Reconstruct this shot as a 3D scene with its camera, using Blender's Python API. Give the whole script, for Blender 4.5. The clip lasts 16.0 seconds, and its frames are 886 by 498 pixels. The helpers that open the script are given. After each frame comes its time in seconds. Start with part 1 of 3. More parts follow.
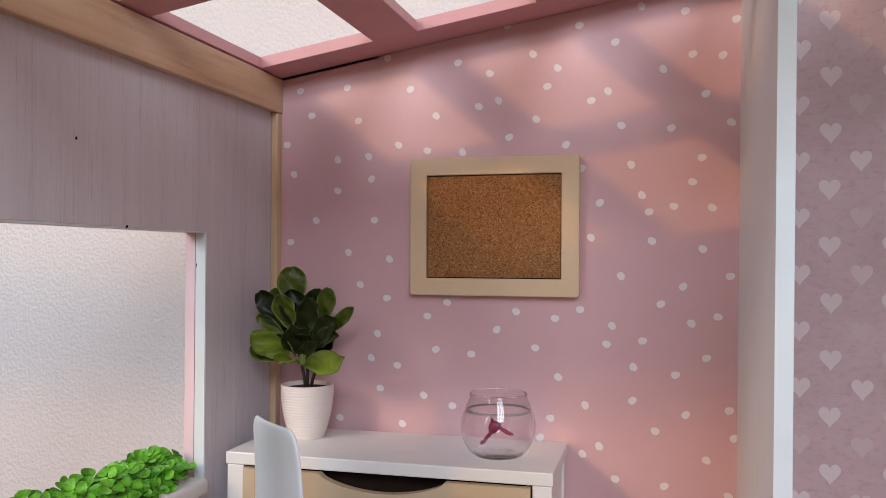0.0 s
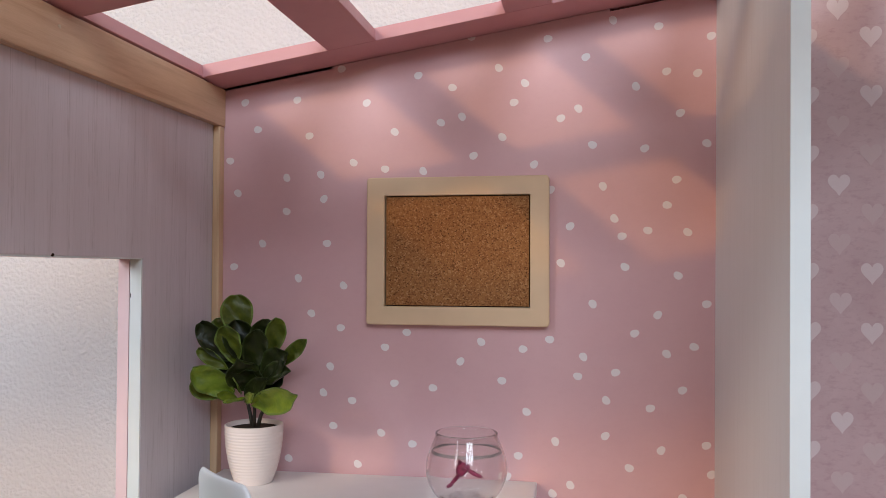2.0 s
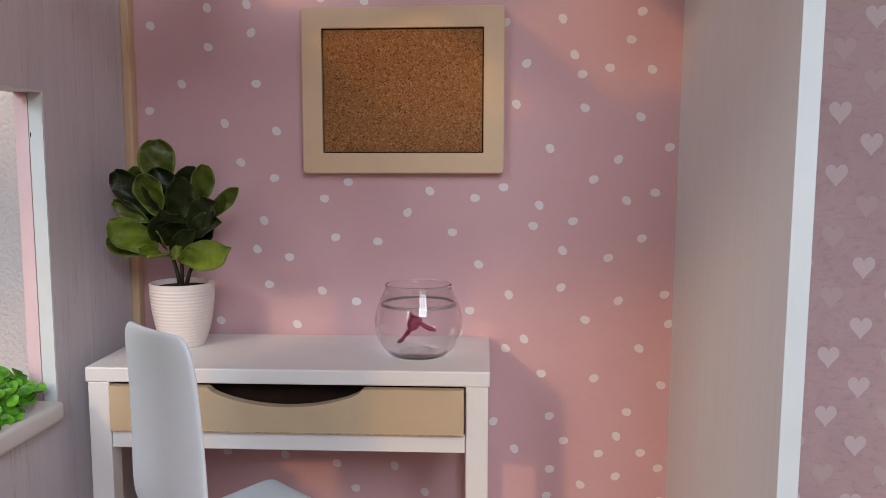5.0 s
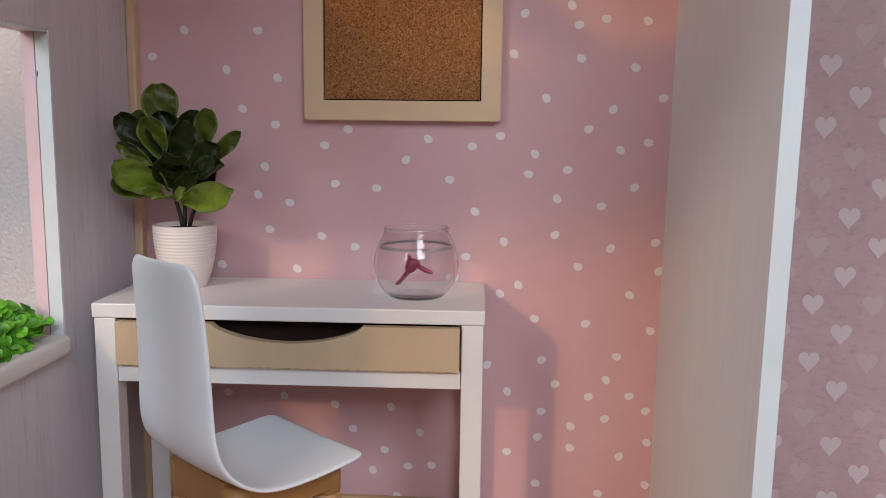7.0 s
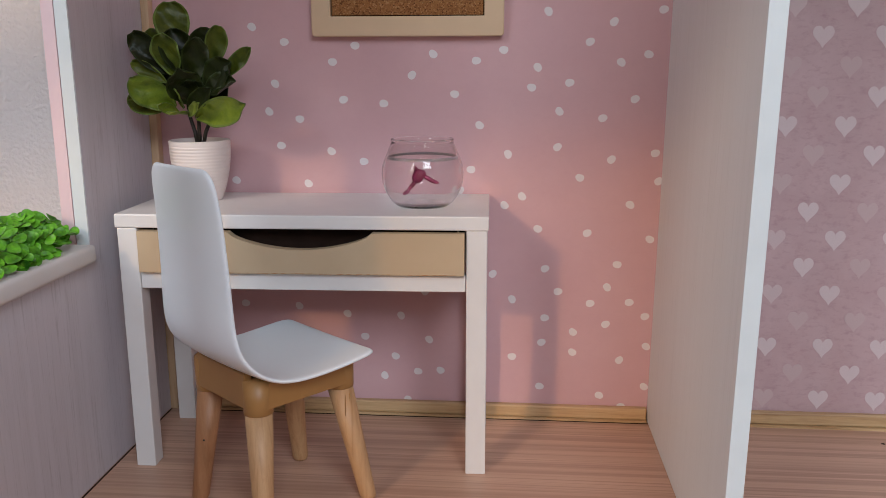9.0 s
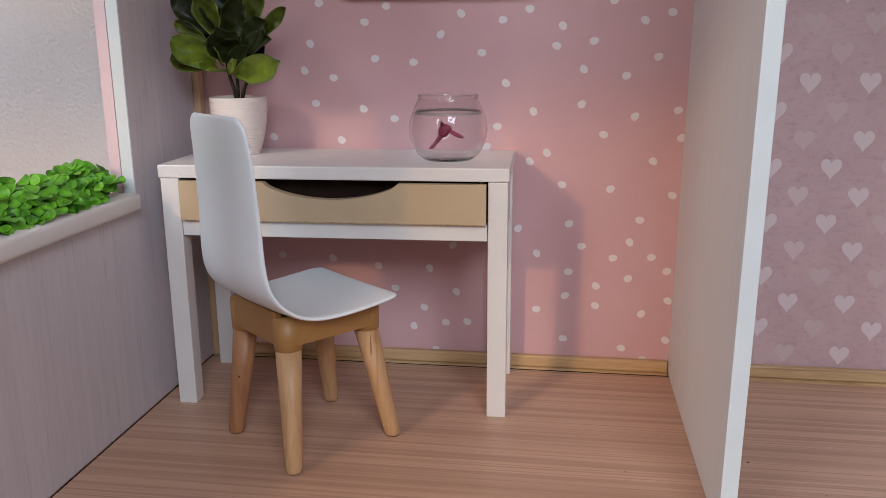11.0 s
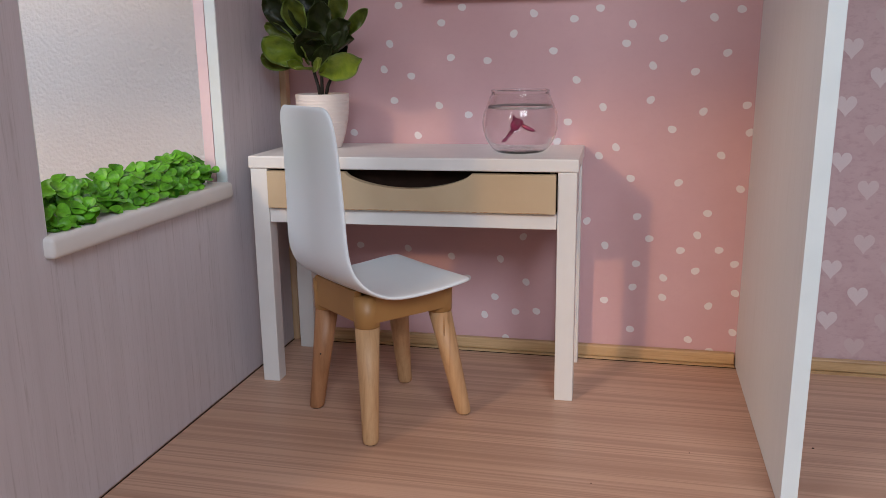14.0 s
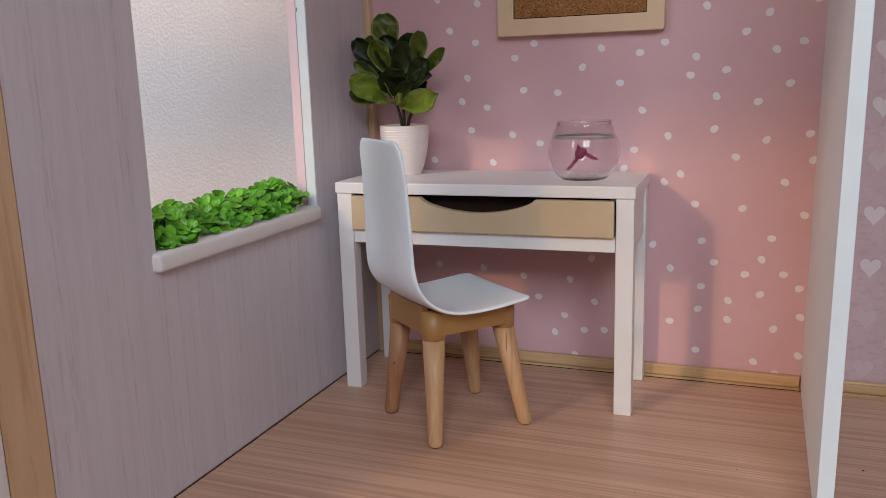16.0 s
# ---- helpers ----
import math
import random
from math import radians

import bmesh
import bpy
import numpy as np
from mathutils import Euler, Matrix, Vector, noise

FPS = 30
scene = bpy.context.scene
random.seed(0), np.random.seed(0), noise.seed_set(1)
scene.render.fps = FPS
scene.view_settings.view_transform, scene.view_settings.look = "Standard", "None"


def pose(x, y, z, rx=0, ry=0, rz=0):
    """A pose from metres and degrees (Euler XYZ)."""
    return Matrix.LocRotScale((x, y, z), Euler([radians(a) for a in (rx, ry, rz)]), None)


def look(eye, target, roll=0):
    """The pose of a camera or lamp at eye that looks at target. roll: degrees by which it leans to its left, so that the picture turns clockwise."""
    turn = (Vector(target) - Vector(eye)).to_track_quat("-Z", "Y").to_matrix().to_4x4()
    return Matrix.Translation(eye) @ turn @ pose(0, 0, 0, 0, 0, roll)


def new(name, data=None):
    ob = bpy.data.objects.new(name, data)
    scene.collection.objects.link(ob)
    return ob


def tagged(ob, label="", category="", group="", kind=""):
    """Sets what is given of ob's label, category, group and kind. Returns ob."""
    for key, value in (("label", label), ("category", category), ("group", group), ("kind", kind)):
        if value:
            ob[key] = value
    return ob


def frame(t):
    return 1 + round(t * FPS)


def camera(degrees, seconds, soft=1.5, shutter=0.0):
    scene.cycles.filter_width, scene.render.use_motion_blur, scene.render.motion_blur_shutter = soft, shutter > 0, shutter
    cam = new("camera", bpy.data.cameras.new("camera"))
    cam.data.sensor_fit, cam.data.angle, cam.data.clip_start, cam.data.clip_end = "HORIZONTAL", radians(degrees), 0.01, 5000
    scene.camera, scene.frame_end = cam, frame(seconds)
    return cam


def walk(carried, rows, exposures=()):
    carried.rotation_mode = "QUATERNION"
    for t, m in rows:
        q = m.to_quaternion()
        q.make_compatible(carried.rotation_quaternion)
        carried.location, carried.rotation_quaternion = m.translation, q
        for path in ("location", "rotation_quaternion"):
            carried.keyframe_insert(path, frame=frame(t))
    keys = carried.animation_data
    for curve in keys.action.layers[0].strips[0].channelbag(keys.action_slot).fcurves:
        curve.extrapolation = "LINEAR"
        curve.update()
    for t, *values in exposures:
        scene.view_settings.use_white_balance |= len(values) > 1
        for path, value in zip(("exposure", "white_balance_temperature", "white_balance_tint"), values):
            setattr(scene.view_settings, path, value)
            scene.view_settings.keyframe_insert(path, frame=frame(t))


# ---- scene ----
cam = camera(56.5, 16.0, 0.5)
PATH = [
    (0, (0.486, -0.96, 0.471), (-0.049, 0.966, 0.494), 0.3),
    (0.5, (0.479, -0.955, 0.477), (-0.033, 0.977, 0.521), 0.3),
    (1, (0.474, -0.952, 0.484), (-0.001, 0.99, 0.539), 0.2),
    (1.5, (0.456, -0.931, 0.485), (0.029, 1.022, 0.551), 0.2),
    (2, (0.43, -0.904, 0.488), (0.073, 1.063, 0.539), 0.2),
    (2.5, (0.419, -0.882, 0.483), (0.154, 1.1, 0.501), 0.1),
    (3, (0.409, -0.868, 0.475), (0.185, 1.119, 0.441), -0.1),
    (3.5, (0.401, -0.853, 0.469), (0.203, 1.135, 0.377), -0.2),
    (4, (0.395, -0.843, 0.458), (0.214, 1.145, 0.323), -0.3),
    (4.5, (0.388, -0.837, 0.449), (0.227, 1.148, 0.267), -0.3),
    (7, (0.383, -0.862, 0.418), (0.252, 1.114, 0.133), 0.7),
    (7.5, (0.382, -0.868, 0.411), (0.248, 1.103, 0.098), 0.7),
    (8, (0.387, -0.876, 0.403), (0.249, 1.086, 0.04), 0.5),
    (8.5, (0.388, -0.885, 0.398), (0.241, 1.069, -0.003), 0.3),
    (9, (0.393, -0.898, 0.395), (0.233, 1.048, -0.035), -0.1),
    (11.5, (0.431, -0.942, 0.373), (0.11, 0.972, -0.111), -0.4),
    (12, (0.435, -0.95, 0.37), (0.079, 0.958, -0.113), -0.5),
    (12.5, (0.434, -0.958, 0.364), (0.058, 0.949, -0.109), -0.4),
    (13, (0.432, -0.969, 0.365), (0.033, 0.932, -0.109), -0.4),
    (13.5, (0.429, -0.974, 0.361), (0.005, 0.925, -0.102), -0.5),
    (14, (0.429, -0.979, 0.361), (-0.018, 0.917, -0.091), -0.8),
    (14.5, (0.429, -0.986, 0.362), (-0.036, 0.908, -0.081), -0.9),
    (15, (0.439, -0.998, 0.369), (-0.043, 0.896, -0.059), -1.0),
    (15.5, (0.464, -1.009, 0.371), (-0.142, 0.852, -0.04), -1.6),
    (16, (0.498, -1.03, 0.378), (-0.216, 0.794, -0.026), -1.7),
]
walk(cam, [(t, look(eye, target, roll)) for t, eye, target, roll in PATH], ((0.0, 0.0, 6500, 10), (4.5, -0.09, 6500, 10), (7.0, -0.13, 6500, 10), (16.0, -0.16, 6500, 10)))
SUN_POWER, LAMP_A, LAMP_B = 0.62, 76.0, 64.0

# ---- light: a low warm sun and the sky's light through two windows of the room behind ----
SUN_WAY = Vector((0.53, 1.0, -0.45))
world = bpy.data.worlds.new("world")
scene.world = world
world.use_nodes = True
wn = world.node_tree.nodes
sky = wn.new("ShaderNodeTexSky")
sky.sky_type, sky.sun_disc = "NISHITA", False
sky.sun_elevation, sky.sun_rotation = radians(21.7), radians(208)
wn["Background"].inputs["Strength"].default_value = 0.1
world.node_tree.links.new(sky.outputs["Color"], wn["Background"].inputs["Color"])

sun = new("sun", bpy.data.lights.new("sun", "SUN"))
sun.data.energy, sun.data.angle, sun.data.color = SUN_POWER, radians(1.6), (1.0, 0.55, 0.17)
sun.matrix_world = look((-1.6, -3.0, 1.6), Vector((-1.6, -3.0, 1.6)) + SUN_WAY)


def window_lamp(name, eye, target, width, height, power, colour):
    lamp = new(name, bpy.data.lights.new(name, "AREA"))
    lamp.data.shape, lamp.data.size, lamp.data.size_y = "RECTANGLE", width, height
    lamp.data.energy, lamp.data.color = power, colour
    lamp.matrix_world = look(eye, target)
    return lamp


window_lamp("window_light_west", (-1.69, -2.98, 1.95), (-1.2, 0, 0.4), 1.55, 1.4, LAMP_A, (0.785, 0.885, 0.985))
window_lamp("window_light_east", (1.35, -2.98, 2.04), (1.0, 0, 0.4), 1.3, 1.25, LAMP_B, (0.785, 0.885, 0.985))


# ---- materials ----
def hue(r, g, b):
    return (r, g, b, 1.0)


class Mat:
    """A node material with a principled shader and object coordinates."""

    def __init__(self, name, rough=0.5, metal=0.0, spec=0.5):
        self.m = bpy.data.materials.new(name)
        self.m.use_nodes = True
        self.t = self.m.node_tree
        self.b = self.t.nodes["Principled BSDF"]
        self.b.inputs["Roughness"].default_value = rough
        self.b.inputs["Metallic"].default_value = metal
        self.b.inputs["Specular IOR Level"].default_value = spec
        self.co = self.node("ShaderNodeTexCoord").outputs["Object"]

    def node(self, kind, **values):
        n = self.t.nodes.new(kind)
        for key, value in values.items():
            n.inputs[key.replace("_", " ")].default_value = value
        return n

    def link(self, a, b):
        self.t.links.new(a, b)

    def scaled(self, x, y, z):
        n = self.node("ShaderNodeMapping")
        n.inputs["Scale"].default_value = (x, y, z)
        self.link(self.co, n.inputs["Vector"])
        return n.outputs["Vector"]

    def noise(self, vector, scale, detail=4.0, rough=0.55, distortion=0.0):
        n = self.node("ShaderNodeTexNoise", Scale=scale, Detail=detail, Roughness=rough, Distortion=distortion)
        self.link(vector, n.inputs["Vector"])
        return n.outputs["Fac"]

    def ramp(self, fac, *stops):
        n = self.node("ShaderNodeValToRGB")
        e = n.color_ramp.elements
        while len(e) < len(stops):
            e.new(0.5)
        for k, (at, colour) in enumerate(stops):
            e[k].position, e[k].color = at, colour
        self.link(fac, n.inputs["Fac"])
        return n.outputs["Color"]

    def mix(self, fac, a, b, how="MIX"):
        n = self.node("ShaderNodeMix")
        n.data_type, n.blend_type = "RGBA", how
        for value, socket in ((fac, n.inputs[0]), (a, n.inputs[6]), (b, n.inputs[7])):
            if isinstance(value, bpy.types.NodeSocket):
                self.link(value, socket)
            else:
                socket.default_value = value
        return n.outputs[2]

    def colour(self, value):
        if isinstance(value, bpy.types.NodeSocket):
            self.link(value, self.b.inputs["Base Color"])
        else:
            self.b.inputs["Base Color"].default_value = value
        return self

    def rough(self, value):
        self.link(value, self.b.inputs["Roughness"])
        return self

    def bump(self, height, strength=0.2, distance=0.001):
        n = self.node("ShaderNodeBump", Strength=strength, Distance=distance)
        self.link(height, n.inputs["Height"])
        self.link(n.outputs["Normal"], self.b.inputs["Normal"])
        return self


def varied(name, a, b, scale=30, rough=0.5, bump=0.1, spec=0.5, fine=600):
    """Paint or plastic with soft blotches and a fine tooth."""
    m = Mat(name, rough, spec=spec)
    m.colour(m.ramp(m.noise(m.co, scale), (0.3, hue(*a)), (0.7, hue(*b))))
    m.bump(m.noise(m.co, fine, 2), bump, 0.0004)
    return m.m


def grain(name, axis, pale, mid, dark, rings=60, stretch=14, rough=0.45, bump=0.12, figure=0.5, odd=0.0):
    """Wood with fibres along an axis: wavy bands, fine pores and broad tone."""
    m = Mat(name, rough)
    s = [rings] * 3
    s["xyz".index(axis)] = rings / stretch
    v = m.scaled(*s)
    bands = m.noise(v, 1.0, 3, 0.5, 0.6)
    fine = m.noise(v, 9.0, 5, 0.7)
    broad = m.noise(m.co, 7.0, 3)
    c = m.ramp(bands, (0.32, hue(*dark)), (0.47, hue(*mid)), (0.68, hue(*pale)))
    c = m.mix(figure * 0.5, c, m.ramp(fine, (0.3, hue(*dark)), (0.7, hue(*pale))))
    c = m.mix(0.25, c, m.ramp(broad, (0.35, hue(*dark)), (0.65, hue(*pale))))
    tone = m.ramp(m.node("ShaderNodeObjectInfo").outputs["Random"], (0.0, hue(1 - 0.25 * odd, 1 - 0.36 * odd, 1 - 0.44 * odd)), (1.0, hue(1.0, 1.0, 1.0)))
    c = m.mix(1.0, c, tone, "MULTIPLY")
    m.colour(c).bump(fine, bump, 0.0005)
    return m.m


def laminate(name, axis, pale, mid, streak):
    """Printed wood film: calm ground, soft tone bands and thin broken pore lines along an axis."""
    m = Mat(name, 0.5)

    def along(fine, long):
        v = [fine] * 3
        v["xyz".index(axis)] = long
        return m.scaled(*v)

    bands = m.noise(along(70.0, 1.6), 1.0, 3, 0.6, 0.3)
    lines = m.noise(along(95.0, 1.6), 1.0, 2, 0.5, 0.25)
    broken = m.noise(along(300.0, 46.0), 1.0, 3, 0.7)
    hair = m.noise(along(900.0, 35.0), 1.0, 2, 0.6)
    broad = m.noise(m.co, 9.0, 4)
    c = m.ramp(bands, (0.30, hue(*mid)), (0.65, hue(*pale)))
    c = m.mix(0.25, c, m.ramp(broad, (0.35, hue(*mid)), (0.65, hue(*pale))))
    thin = m.ramp(lines, (0.455, hue(0, 0, 0)), (0.48, hue(1, 1, 1)), (0.505, hue(0, 0, 0)))
    gaps = m.ramp(broken, (0.42, hue(0.05, 0.05, 0.05)), (0.60, hue(0.5, 0.5, 0.5)))
    c = m.mix(m.mix(1.0, thin, gaps, "MULTIPLY"), c, hue(*streak))
    c = m.mix(m.ramp(hair, (0.34, hue(0.16, 0.16, 0.16)), (0.46, hue(0, 0, 0))), c, hue(*streak))
    m.colour(c).bump(hair, 0.06, 0.0003)
    return m.m


def paper(name, ground, cloud, dark, grit):
    """Printed wallpaper with a mottled ground."""
    m = Mat(name, 0.5, spec=0.5)
    c = m.ramp(m.noise(m.co, 14, 5, 0.65), (0.3, hue(*cloud)), (0.7, hue(*ground)))
    v = m.scaled(80, 80, 150)
    c = m.mix(m.ramp(m.noise(v, 1.0, 5, 0.75), (0.5, hue(0, 0, 0)), (0.75, hue(grit, grit, grit))), c, hue(*dark))
    m.colour(c).bump(m.noise(m.co, 900, 2), 0.08, 0.0003)
    return m.m


def floor_film():
    """Pinkish beech print: long straight dark lines in loose bundles over a calm ground."""
    m = Mat("beech_floor_film", 0.4)
    wander = m.noise(m.scaled(1.6, 5, 5), 1.0, 2)
    bands = m.noise(m.scaled(0.9, 88, 40), 1.0, 2, 0.45, 0.5)
    lines = m.noise(m.scaled(1.3, 210, 60), 1.0, 2, 0.5, 0.7)
    hair = m.noise(m.scaled(9, 760, 60), 1.0, 3, 0.65)
    ground = m.ramp(wander, (0.35, hue(0.545, 0.325, 0.225)), (0.65, hue(0.63, 0.39, 0.28)))
    dark = m.mix(0.62, ground, hue(0.33, 0.17, 0.105))
    c = m.mix(m.ramp(bands, (0.36, hue(0.9, 0.9, 0.9)), (0.47, hue(0.35, 0.35, 0.35)), (0.56, hue(0, 0, 0))), ground, dark)
    c = m.mix(m.ramp(lines, (0.38, hue(0.9, 0.9, 0.9)), (0.50, hue(0, 0, 0))), c, dark)
    c = m.mix(0.13, c, m.ramp(hair, (0.35, hue(0.38, 0.23, 0.16)), (0.6, hue(0.72, 0.51, 0.40))))
    m.colour(c).bump(hair, 0.04, 0.0003)
    return m.m


M_DOTPAPER = paper("dotted_wallpaper", (0.675, 0.425, 0.442), (0.64, 0.39, 0.412), (0.54, 0.305, 0.32), 0.14)
M_HEARTPAPER = paper("heart_wallpaper", (0.61, 0.435, 0.45), (0.52, 0.35, 0.365), (0.36, 0.19, 0.21), 0.55)
M_DOT = varied("dot_print", (0.83, 0.77, 0.77), (0.77, 0.71, 0.71), 300, 0.6)
M_HEART = varied("heart_print", (0.75, 0.64, 0.65), (0.64, 0.51, 0.52), 110, 0.6)
M_HEART_MIDDLE = varied("middle_heart_print", (0.69, 0.56, 0.565), (0.60, 0.455, 0.465), 150, 0.6)
M_HEART_FAINT = varied("faint_heart_print", (0.63, 0.49, 0.49), (0.57, 0.41, 0.42), 260, 0.6)
M_GREYWOOD = laminate("grey_wood_film", "z", (0.625, 0.585, 0.63), (0.57, 0.53, 0.57), (0.38, 0.34, 0.36))
M_WHITEWOOD = laminate("white_wood_film", "z", (0.69, 0.685, 0.68), (0.665, 0.66, 0.65), (0.60, 0.59, 0.575))
M_FLOOR = floor_film()
M_PINE = grain("pine_trim", "z", (0.70, 0.50, 0.32), (0.63, 0.43, 0.26), (0.48, 0.29, 0.16), 120, 18)
M_PINE_Y = grain("pine_beam", "y", (0.66, 0.46, 0.30), (0.59, 0.39, 0.245), (0.42, 0.25, 0.145), 130, 22, 0.45, 0.12, 0.8)
M_PINE_X = grain("pine_baseboard", "x", (0.72, 0.50, 0.28), (0.58, 0.37, 0.18), (0.27, 0.13, 0.05), 190, 30, 0.45, 0.12, 0.7)
M_WHITE = varied("white_paint", (0.75, 0.72, 0.705), (0.71, 0.68, 0.665), 25, 0.38, 0.06)
M_EDGE = varied("white_edge_band", (0.72, 0.76, 0.77), (0.68, 0.72, 0.73), 25, 0.45, 0.06)
M_PINK = varied("pink_roof_paint", (0.62, 0.31, 0.33), (0.58, 0.285, 0.305), 18, 0.5, 0.1)
M_PALEPINK = varied("pale_pink_paint", (0.81, 0.60, 0.63), (0.77, 0.56, 0.59), 18, 0.5, 0.1)
M_BEIGE = varied("beige_drawer_paint", (0.52, 0.395, 0.26), (0.485, 0.365, 0.235), 30, 0.48, 0.1)
M_FRAME = varied("tan_frame_paint", (0.70, 0.51, 0.33), (0.66, 0.48, 0.31), 30, 0.5, 0.08)
M_SHELL = varied("white_plastic", (0.86, 0.91, 0.96), (0.83, 0.88, 0.93), 12, 0.30, 0.03)
M_TAN = varied("tan_plastic", (0.37, 0.185, 0.058), (0.335, 0.165, 0.052), 25, 0.42, 0.05)
M_BEECH = grain("beech_leg", "z", (0.63, 0.40, 0.215), (0.545, 0.32, 0.16), (0.40, 0.205, 0.09), 200, 20, 0.5, 0.08, 0.6, 0.45)
M_BEECH_RED = grain("red_beech_leg", "z", (0.46, 0.225, 0.11), (0.39, 0.18, 0.082), (0.28, 0.12, 0.05), 200, 20, 0.5, 0.08, 0.6)
M_POT = varied("white_ceramic", (0.79, 0.70, 0.66), (0.76, 0.67, 0.63), 20, 0.4, 0.03)
M_SOIL = varied("dark_soil", (0.02, 0.014, 0.01), (0.05, 0.035, 0.025), 300, 0.95, 0.9, 0.2, 900)
M_STEM = varied("dark_stem", (0.014, 0.010, 0.007), (0.028, 0.022, 0.013), 120, 0.6, 0.3)
# M_DARK: near-black for shade painted into gaps and hollows, and for dark marks
M_DARK = varied("dark_shade_and_marks", (0.018, 0.010, 0.007), (0.028, 0.015, 0.011), 40, 0.9, 0.1, 0.1)
M_FISH = varied("magenta_toy_plastic", (0.27, 0.014, 0.075), (0.12, 0.007, 0.03), 320, 0.5, 0.8)
M_RING = varied("grey_ring", (0.19, 0.15, 0.15), (0.26, 0.21, 0.21), 200, 0.3)
M_ROOMFLOOR = varied("room_carpet", (0.20, 0.098, 0.058), (0.16, 0.078, 0.045), 5, 0.8)
M_ROOMPAINT = varied("beige_room_paint", (0.42, 0.29, 0.22), (0.38, 0.26, 0.195), 3, 0.7)


def plaster_material():
    m = Mat("textured_plaster", 0.8, spec=0.25)
    m.colour(m.ramp(m.noise(m.co, 3, 4), (0.3, hue(0.68, 0.65, 0.66)), (0.7, hue(0.72, 0.69, 0.695))))
    lumps = m.ramp(m.noise(m.co, 185, 2, 0.45, 0.0), (0.36, hue(0, 0, 0)), (0.62, hue(1, 1, 1)))
    m.bump(lumps, 0.46, 0.0019)
    return m.m


def cork_material():
    m = Mat("cork", 0.85, spec=0.2)
    v = m.node("ShaderNodeTexVoronoi", Scale=780.0)
    m.link(m.co, v.inputs["Vector"])
    grit = m.node("ShaderNodeSeparateColor")
    m.link(v.outputs["Color"], grit.inputs["Color"])
    c = m.ramp(grit.outputs["Red"], (0.0, hue(0.05, 0.015, 0.005)), (0.10, hue(0.17, 0.062, 0.020)), (0.25, hue(0.255, 0.108, 0.037)), (0.82, hue(0.345, 0.158, 0.058)), (0.96, hue(0.47, 0.26, 0.12)))
    c = m.mix(0.3, c, m.ramp(m.noise(m.co, 22, 4), (0.35, hue(0.25, 0.10, 0.033)), (0.65, hue(0.37, 0.165, 0.06))))
    m.colour(c).bump(grit.outputs["Red"], 0.35, 0.0006)
    return m.m


def leaf_material(name, dark, light, rough):
    m = Mat(name, rough, spec=0.3)
    info = m.node("ShaderNodeObjectInfo").outputs["Random"]
    isle = m.node("ShaderNodeNewGeometry").outputs["Random Per Island"]
    pick = m.node("ShaderNodeMath")
    pick.operation = "FRACT"
    add = m.node("ShaderNodeMath")
    m.link(info, add.inputs[0]), m.link(isle, add.inputs[1])
    m.link(add.outputs[0], pick.inputs[0])
    c = m.ramp(pick.outputs[0], (0.0, hue(*dark)), (1.0, hue(*light)))
    c = m.mix(0.55, c, m.ramp(m.noise(m.co, 90, 5, 0.65), (0.35, hue(*dark)), (0.65, hue(*light))))
    m.colour(c).bump(m.noise(m.co, 110, 3, 0.5), 0.45, 0.003)
    return m.m


def glass_material(name, rough, ior):
    m = Mat(name, rough)
    m.b.inputs["Transmission Weight"].default_value = 1.0
    m.b.inputs["IOR"].default_value = ior
    m.colour(hue(0.90, 0.875, 0.875))
    return m.m


M_PLASTER, M_CORK, M_GLASS, M_GRIT = plaster_material(), cork_material(), glass_material("clear_glass", 0.01, 1.42), glass_material("clear_grit", 0.25, 1.3)
# one plant's leaves in shaded, lit and middle copies: inner shade set by colour
M_SHADELEAF = leaf_material("shaded_leaf", (0.006, 0.008, 0.002), (0.022, 0.030, 0.004), 0.42)
M_LITLEAF = leaf_material("lit_leaf", (0.095, 0.155, 0.012), (0.27, 0.33, 0.035), 0.34)
M_HALFLITLEAF = leaf_material("half_lit_leaf", (0.032, 0.048, 0.005), (0.125, 0.15, 0.015), 0.38)
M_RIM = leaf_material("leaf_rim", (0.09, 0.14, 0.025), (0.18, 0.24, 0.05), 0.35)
M_SHADERIM = leaf_material("shaded_leaf_rim", (0.014, 0.022, 0.005), (0.036, 0.050, 0.011), 0.35)
# dark end deepened to put leaf shadow into the random clover tones
M_CLOVER = leaf_material("clover_leaf", (0.006, 0.060, 0.003), (0.20, 0.58, 0.035), 0.36)


# ---- mesh helpers ----
def box(bm, x0, x1, y0, y1, z0, z1, bevel=0.0, steps=2):
    made = bmesh.ops.create_cube(bm, size=1.0, matrix=Matrix.Translation(((x0 + x1) / 2, (y0 + y1) / 2, (z0 + z1) / 2)) @ Matrix.Diagonal((x1 - x0, y1 - y0, z1 - z0, 1)))
    if bevel:
        edges = {e for v in made["verts"] for e in v.link_edges}
        bmesh.ops.bevel(bm, geom=list(edges), offset=bevel, segments=steps, profile=0.5, affect="EDGES")
    return bm


def mesh_of(name, bm, material, smooth=False):
    me = bpy.data.meshes.new(name)
    bmesh.ops.recalc_face_normals(bm, faces=bm.faces)
    for f in bm.faces:
        f.smooth = smooth
    bm.to_mesh(me)
    bm.free()
    me.materials.append(material)
    return me


def part(name, bm, material, parent=None, label="", smooth=False, at=None):
    ob = new(name, mesh_of(name, bm, material, smooth))
    if parent:
        ob.parent = parent
    if at:
        ob.matrix_basis = at
    return tagged(ob, label)


def boxes(*rows, bevel=0.0):
    bm = bmesh.new()
    for r in rows:
        box(bm, *r, bevel=bevel)
    return bm


